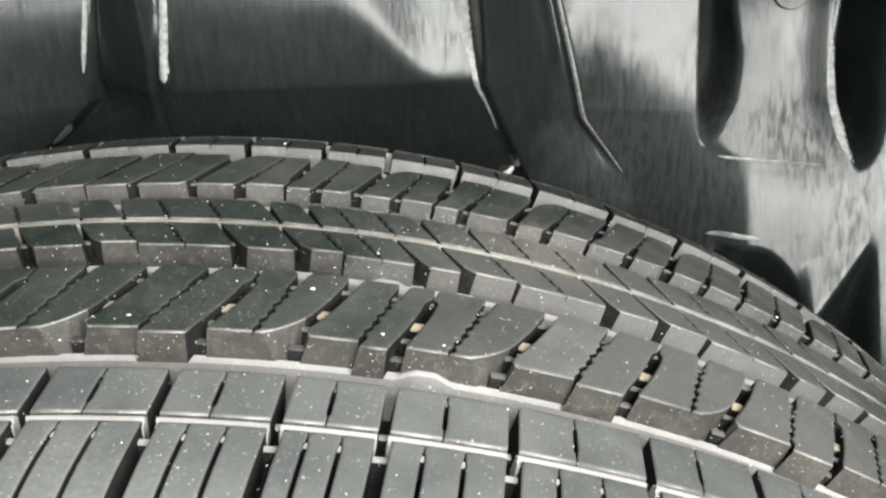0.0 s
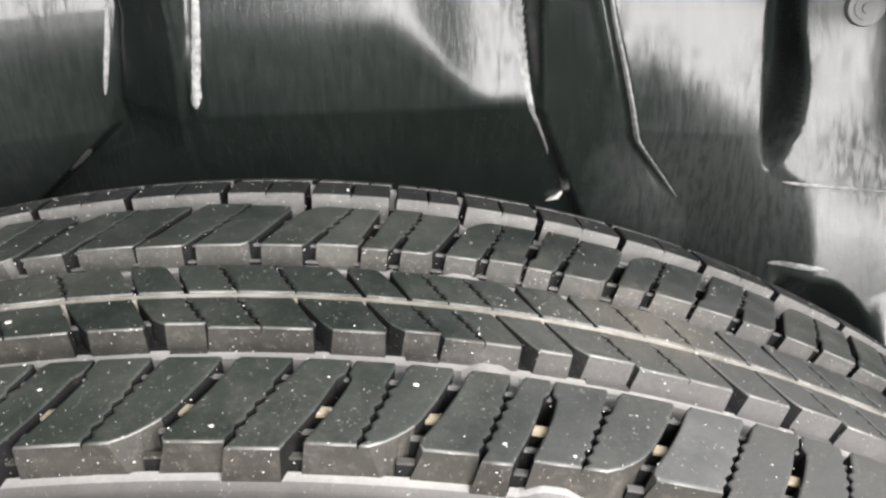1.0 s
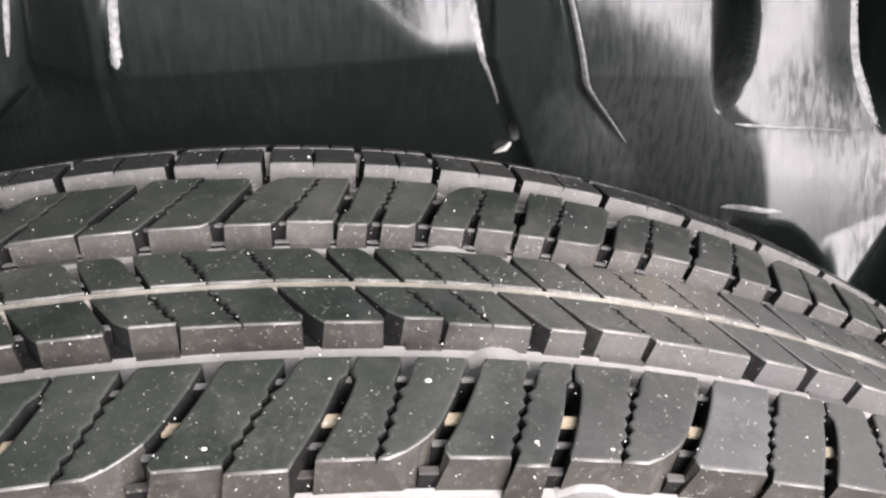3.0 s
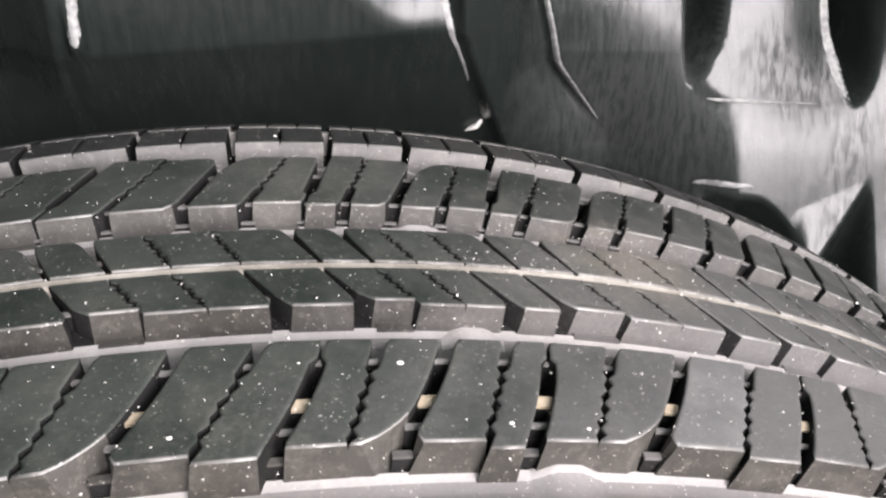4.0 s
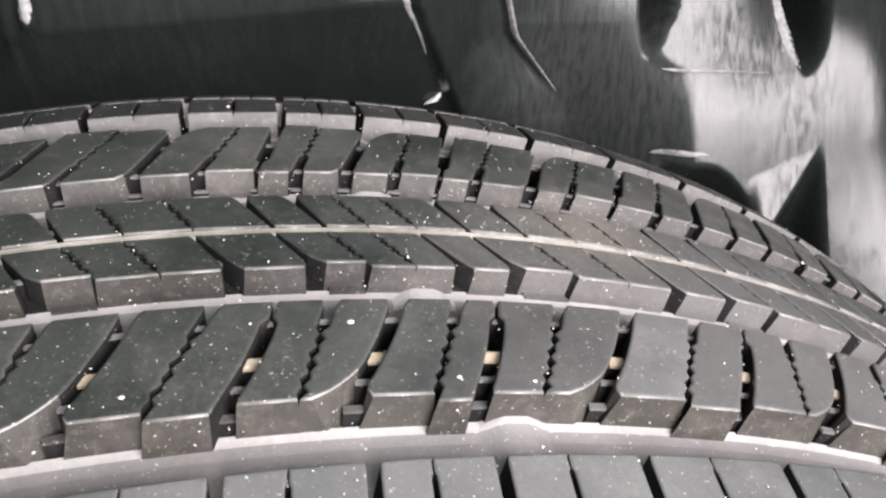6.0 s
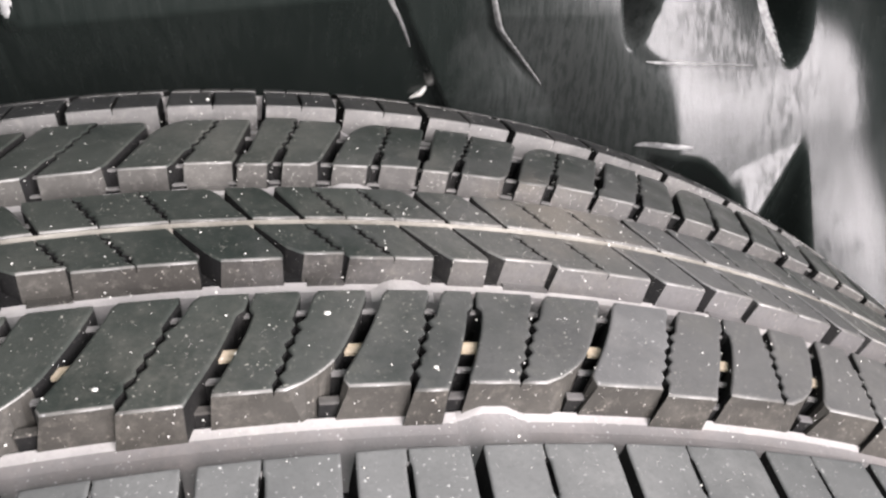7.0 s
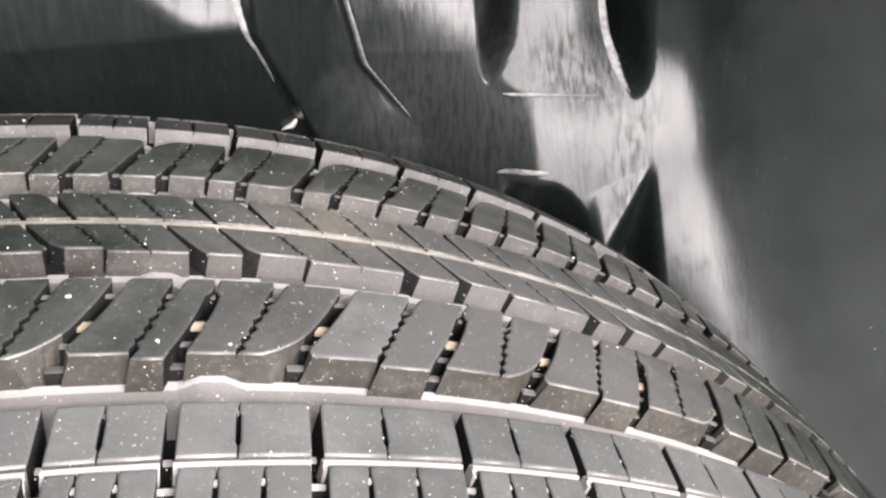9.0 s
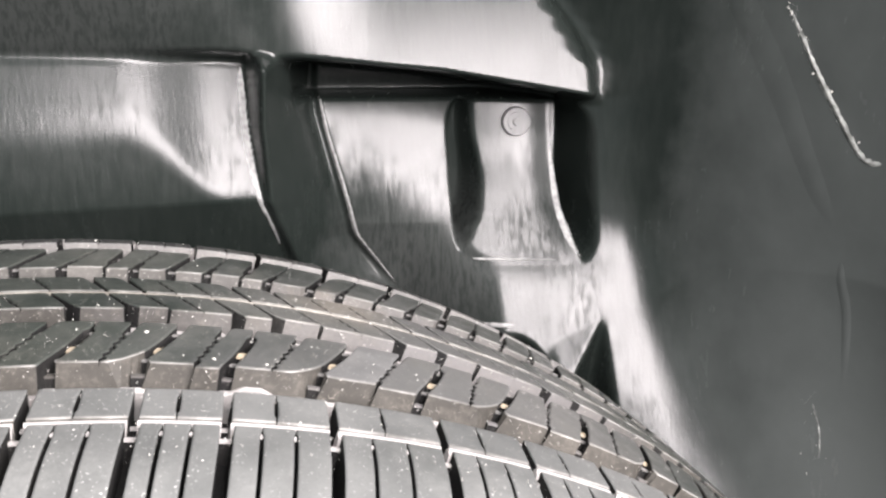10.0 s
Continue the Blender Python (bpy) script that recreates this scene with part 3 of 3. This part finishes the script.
def liner_y(x, z):
    """Depth of the liner's inner wall, in millimetres, at x and at z over the axle."""
    drop = max(0.0, 345 - z)
    # field right of the ribs: stands out in the middle, leans back at the top, comes forward under the pocket
    y = base = 184 - 0.3 * max(0.0, min(x, 205) - 140) - 0.29 * max(0.0, x - 205)
    w = sm(232, 285, x)
    bend = 304 - 0.6 * min(58.0, max(0.0, x - 140))
    y += (1 - w) * (lean(0.36, bend - 12, bend + 26, z) - lean(0.44, -298, -276, -z) * sm(176, 204, x)) - w * (lean(0.44, -300, -276, -z) + lean(0.22, -252, -222, -z) + 0.08 * max(0.0, z - 305))
    y += 0.35 * min(45.0, max(0.0, 292 - z)) * (1 - sm(160, 185, x))
    # two ribs, and between them a panel that leans back from its lower edge
    right = 90 + 0.10 * drop + 0.3 * max(0.0, 312 - z)
    foot = max(right + 6, foot_edge(z))
    left = -35 - 0.1 * drop
    edge = -60 - 0.22 * drop - 0.9 * max(0.0, 300 - z)
    rib = 153 - 0.22 * max(0.0, z - 306) + 0.5 * max(0.0, 312 - z)
    if x < foot + 3:
        f = (x - right) / (foot - right)
        bar = rib + (y + 8 * sm(252, 278, z) - rib) * min(1.0, max(0.0, f))
        y += (bar - y) * (1 - sm(foot - 3, foot + 3, x))
    rise = 341 - 30 * sm(33, 76, x)
    panel = 153 + 0.6 * max(0.0, 313 - z) + lean(0.05, 311, 318, z) + lean(0.3, rise - 4 + 3 * sm(38, 73, x), rise + 14 - 6 * sm(38, 73, x), z) + 0.05 * (x - 40)
    brim = band(-33, -27.5, x, 2.5)
    panel += brim * min(0.0, lean(0.17, 307, 313, z) - 5.4) * sm(311, 319, z)
    y += (panel - y) * band(-34, right - 2, x, 6.0) if x < right + 3 else 0
    # field left of the ribs
    if x < left:
        f = min(1.0, (left - x) / max(4.0, left - edge))
        bar = rib + 26 * f
        field = 176 - 0.4 * (edge - x) + lean(0.26, 316, 340, z)
        y = bar + (field - bar) * (1 - sm(edge - 3, edge + 3, x))
    # pocket with its fastener tongue
    px, pz = (x - 218.3) / 32.2, (z - 314) / 40.5
    p = 1 - sm(0.92, 1.06, (abs(px) ** (4 if px < 0 else 3.2) + abs(pz) ** 6) ** 0.2)
    waist = 3 * math.exp(-((z - 314) / 16) ** 2) - 9 * (1 - sm(274, 300, z))
    tongue = band(195.0 + waist, 240.5 - 0.6 * waist, x, 4.0)
    back = base - 3.7 + 0.43 * (z - 276) - lean(0.25, 318, 338, z) + (lean(0.3, 215, 229, x) - lean(0.5, 234, 236, x)) * sm(274, 306, z)
    y += p * ((205 - y) * (1 - tongue) + (back - y) * tongue)
    # hollow with an arched rim, and a notch beside it, under the pocket
    arch = 242 - 0.05 * max(0.0, x - 207) ** 2
    y += min(36.0, 1.3 * lean(1.0, -arch - 1, -arch + 2, -z)) * band(193, 224, x, 6)
    fall, side = 251 - z, 250.5 - x
    inside = sm(-1, 2, side) * sm(150, 190, z)
    y -= min(8.0, 0.2 * max(0.0, fall - 0.48 * max(0.0, side) - 0.5)) * inside * sm(221, 227, x)
    y += min(40.0, 1.6 * lean(1.0, -1, 2, 0.81 * (0.714 * fall - side))) * inside
    # above the crease the wall leans out, and swells into a ledge over the pocket
    lip = 375.5 - 0.09 * max(0.0, x - 75) - 0.07 * max(0.0, x - 170)
    end = 1 - sm(-6, 17, x - 241 + 0.36 * max(0.0, z - 370) + 0.005 * max(0.0, z - 370) ** 2)
    dome = 150 - 0.0008 * (x - 125) * abs(x - 125) + 0.32 * (z - 372) + lean(0.1, 400, 430, z)
    dome += (162 - 0.75 * (z - 377) - dome) * (1 - sm(15, 150, x))
    y += (dome - y) * sm(lip - 4, lip + 3, z) * end
    y += (15 * sm(351, 355, z) - 0.75 * max(0.0, z - 355)) * (1 - sm(lip - 3, lip + 2, z)) * band(108, 240, x, 6)
    return y


CORNER, BEND, WIDE = 264.0, 42.0, 110.0


def liner_point(deg, s):
    """A point of the liner: s runs out along the wall from the axle's line, round the corner and along the barrel."""
    a = radians(deg)
    start = 600.0
    if deg > 20:
        start = min(600.0, CORNER / math.sin(a) if deg < 46.5 else (CORNER + 40) / (math.sin(a) + 0.16 * math.cos(a)))
    rho, fall = min(s, start), 0.0
    # a tight bend of 54 degrees, then a wide one
    over, first, second = max(0.0, s - start), 0.95, math.pi / 2
    a1 = min(over, BEND) / BEND * first
    rho += BEND / first * math.sin(a1)
    fall += BEND / first * (1 - math.cos(a1))
    if over > BEND:
        k = (second - first) / WIDE
        a2 = first + min(over - BEND, WIDE) * k
        rho += (math.sin(a2) - math.sin(first)) / k
        fall += (math.cos(first) - math.cos(a2)) / k + max(0.0, over - BEND - WIDE)
    y = liner_y(rho * math.sin(a), rho * math.cos(a)) - fall
    return (rho * math.sin(a) / 1000, y / 1000, AXLE + rho * math.cos(a) / 1000)


liner = tagged(new("wheel_arch_liner"), "black moulded plastic wheel arch liner with dried water streaks", "wheel liner", kind="structure")
angles = np.arange(-50, 100, 0.165)
outs = np.concatenate([np.arange(130, 180, 4.0), np.arange(180, 440, 1.1), np.arange(440, 780, 5.0)])
verts = [liner_point(k, s) for k in angles for s in outs]
n = len(outs)
faces = [(i * n + j, i * n + j + 1, (i + 1) * n + j + 1, (i + 1) * n + j) for i in range(len(angles) - 1) for j in range(n - 1)]
me = bpy.data.meshes.new("moulding")
me.from_pydata(verts, [], faces)
me.materials.append(LINER)
body = new("moulding", me)
body.parent = liner
smooth(body)
shell = body.modifiers.new("shell", "SOLIDIFY")
shell.thickness, shell.offset = 0.0025, 1.0

# low ridges and a scuffed edge on the barrel
def on_barrel(deg, y):
    """The point of the liner at that angle whose depth is y millimetres, beyond the corner."""
    lo, hi = 350.0, 900.0
    for _ in range(22):
        mid = (lo + hi) / 2
        lo, hi = (mid, hi) if liner_point(deg, mid)[1] * 1000 > y else (lo, mid)
    return Vector(liner_point(deg, lo))


def barrel_out(c):
    """The way out through the barrel's face at its point c."""
    deg = math.degrees(math.atan2(c.x, c.z - AXLE))
    u = on_barrel(deg + 0.3, c.y * 1000) - on_barrel(deg - 0.3, c.y * 1000)
    v = on_barrel(deg, c.y * 1000 + 2) - on_barrel(deg, c.y * 1000 - 2)
    out = u.cross(v).normalized()
    return out if out.dot(Vector((c.x, 0, c.z - AXLE))) > 0 else -out


def strip(name, marks, face, out, lift, material, label, rough=0.0):
    """A low swelling along a line on the liner. marks: two coordinates on the face, in millimetres, and the width there; face gives the point of the liner; out: how its own normal is found."""
    line = []
    for i, (p, q) in enumerate(zip(marks, marks[1:])):
        o, r = marks[max(i - 1, 0)], marks[min(i + 2, len(marks) - 1)]
        for k in range(10):
            f = k / 10
            line.append([b + 0.5 * f * ((c - a) + f * (2 * a - 5 * b + 4 * c - d + f * (3 * b - a - 3 * c + d))) for a, b, c, d in zip(o, p, q, r)])
    line.append(marks[-1])
    rnd = random.Random(4)
    bm, rows = bmesh.new(), []
    for i, (u, v, w) in enumerate(line):
        (ua, va, _), (ub, vb, _) = line[max(i - 1, 0)], line[min(i + 1, len(line) - 1)]
        du, dv = ub - ua, vb - va
        k = math.hypot(du, dv)
        end = min(1.0, min(i, len(line) - 1 - i) / 8)
        row, way = [], out(face(u, v))
        for f in (-1.0, -0.85, -0.65, -0.45, -0.2, 0.0, 0.2, 0.45, 0.65, 0.85, 1.0):
            g = f * w / 2 * (1 + rough * rnd.uniform(-1, 1))
            c = face(u - dv / k * g, v + du / k * g)
            row.append(bm.verts.new(c + way * (0.00015 - lift * end * (1 - f * f) ** 2)))
        rows.append(row)
    for p, q in zip(rows, rows[1:]):
        for j in range(len(p) - 1):
            bm.faces.new((p[j], p[j + 1], q[j + 1], q[j]))
    bmesh.ops.recalc_face_normals(bm, faces=bm.faces)
    return smooth(part(name, bm, material, liner, label))


DEG = 6.4  # millimetres along the barrel for one degree


def barrel(u, v):
    return on_barrel(u / DEG, v)


def along(marks, width):
    n = len(marks) - 1
    return [(d * DEG, y, width * (0.55 + 0.45 * math.sin(math.pi * i / n))) for i, (d, y) in enumerate(marks)]


def flecks(name, marks, count, spread_mm, size_mm, label, seed):
    """Small torn shreds and crumbs of pale plastic scattered along a line on the barrel."""
    rnd = random.Random(seed)
    bm = bmesh.new()
    for _ in range(count):
        i = rnd.randrange(len(marks) - 1)
        c = marks[i].lerp(marks[i + 1], rnd.random()) + Vector([rnd.gauss(0, spread_mm / 1000) for _ in range(3)]) * 0.6
        deg = math.degrees(math.atan2(c.x, c.z - AXLE))
        c = on_barrel(deg, c.y * 1000)
        k = size_mm / 1000 * (0.3 + rnd.random() ** 3)
        m = Matrix.Translation(c) @ Euler([rnd.uniform(0, 6) for _ in range(3)]).to_matrix().to_4x4() @ Matrix.Diagonal((k * rnd.uniform(0.8, 2.2), k, k * 0.5, 1))
        bmesh.ops.create_icosphere(bm, subdivisions=1, radius=0.5, matrix=m)
    return part(name, bm, GRIT, liner, label)


for marks, width, lift in (([(34.5, 113.0), (35.6, 106.3), (38.9, 85.2), (42.6, 66.2), (44.5, 53.8)], 15.0, 0.0004), ([(45.9, 89.4), (45.7, 74.6), (46.6, 51.9)], 12.0, 0.0002),
                           ([(45.6, 50.5), (46.9, 49.5), (48.7, 46.9), (53.4, 46.5)], 8.0, 0.0004)):
    strip("ridge", along(marks, width), barrel, barrel_out, lift, LINER, "low moulded ridge")
TORN = [(36.3, 83.9), (38.4, 70.3), (40.1, 58.1), (41.7, 44.8), (41.9, 34.2)]
strip("torn_edge", along(TORN, 2.6), barrel, barrel_out, 0.0006, SCUFF, "scuffed pale torn edge", 0.4)
flecks("torn_shred", [on_barrel(d, y) for d, y in TORN[:4]], 70, 1.6, 1.0, "pale torn shreds", 5)
SCRATCH = [(52.7, 61.3), (55.0, 53.4), (57.1, 50.3)]
strip("scratch", along(SCRATCH, 1.2), barrel, barrel_out, 0.0003, SCUFF, "pale scratch", 0.5)
flecks("crumb", [on_barrel(d, y) for d, y in SCRATCH], 30, 4.0, 0.5, "pale crumbs of dirt", 9)


# highlights on edges of ribs, panel, pocket and hollow, put in as pale strips
def on_wall(x, z):
    return Vector((x / 1000, liner_y(x, z) / 1000, AXLE + z / 1000))


def wall_out(c):
    return Vector((0.0, 1.0, 0.0))


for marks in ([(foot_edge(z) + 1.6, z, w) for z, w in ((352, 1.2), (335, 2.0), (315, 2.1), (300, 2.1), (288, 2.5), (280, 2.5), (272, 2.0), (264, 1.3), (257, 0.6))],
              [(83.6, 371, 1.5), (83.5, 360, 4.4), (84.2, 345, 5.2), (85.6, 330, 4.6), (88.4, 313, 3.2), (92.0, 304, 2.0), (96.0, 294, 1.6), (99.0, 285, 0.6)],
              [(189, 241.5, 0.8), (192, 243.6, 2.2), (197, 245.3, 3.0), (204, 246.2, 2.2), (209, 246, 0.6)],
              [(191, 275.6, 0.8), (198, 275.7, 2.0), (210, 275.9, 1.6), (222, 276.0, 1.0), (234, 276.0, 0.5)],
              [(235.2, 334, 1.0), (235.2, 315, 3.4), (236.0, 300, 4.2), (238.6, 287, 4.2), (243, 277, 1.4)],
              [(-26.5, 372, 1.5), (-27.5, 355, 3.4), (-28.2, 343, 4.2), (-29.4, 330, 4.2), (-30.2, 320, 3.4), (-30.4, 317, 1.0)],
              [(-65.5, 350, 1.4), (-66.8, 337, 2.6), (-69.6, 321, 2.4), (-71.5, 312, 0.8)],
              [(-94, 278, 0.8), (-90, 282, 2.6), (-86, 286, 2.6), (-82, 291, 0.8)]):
    strip("worn_edge", marks, on_wall, wall_out, 0.0005, EDGE_SHINE, "pale highlight along a moulded edge", 0.12)

# fastener
bm = bmesh.new()
bmesh.ops.create_cone(bm, cap_ends=True, segments=32, radius1=0.0076, radius2=0.0068, depth=0.0022)
bmesh.ops.create_cone(bm, cap_ends=True, segments=24, radius1=0.0052, radius2=0.0046, depth=0.0034)
bmesh.ops.create_cone(bm, cap_ends=True, segments=20, radius1=0.0026, radius2=0.002, depth=0.0052)
ob = part("fastener", bm, BOLT, liner, "grey round push fastener")
ob.matrix_local = pose(0.218, liner_y(218, 341) / 1000 - 0.0012, AXLE + 0.341, 84, 0, -8)

# small bright clip where the panel's lower corner meets the rib
bm = bmesh.new()
for y, k in ((0.0, 1.0), (-1.6, 0.72), (-2.2, 0.4)):
    ring = [bm.verts.new((k * x / 1000, y / 1000, k * z / 1000)) for x, z in ((-4.2, -3.2), (1.6, -2.4), (3.4, 0.4), (3.9, 3.4), (2.2, 2.6), (0.2, 0.0), (-2.6, -1.6))]
    if y < 0:
        for i in range(7):
            bm.faces.new((last[i], last[(i + 1) % 7], ring[(i + 1) % 7], ring[i]))
    last = ring
bm.faces.new(last)
bmesh.ops.recalc_face_normals(bm, faces=bm.faces)
ob = smooth(part("clip", bm, GRIT, liner, "small pale clip"))
ob.matrix_local = pose(0.1045, liner_y(104.5, 262.5) / 1000 + 0.0003, AXLE + 0.2625)

# ---- ground ----
bm = bmesh.new()
bmesh.ops.create_grid(bm, x_segments=8, y_segments=8, size=40.0)
tagged(part("ground", bm, GROUND), "dark grey concrete floor under the tyre", "floor", kind="structure")
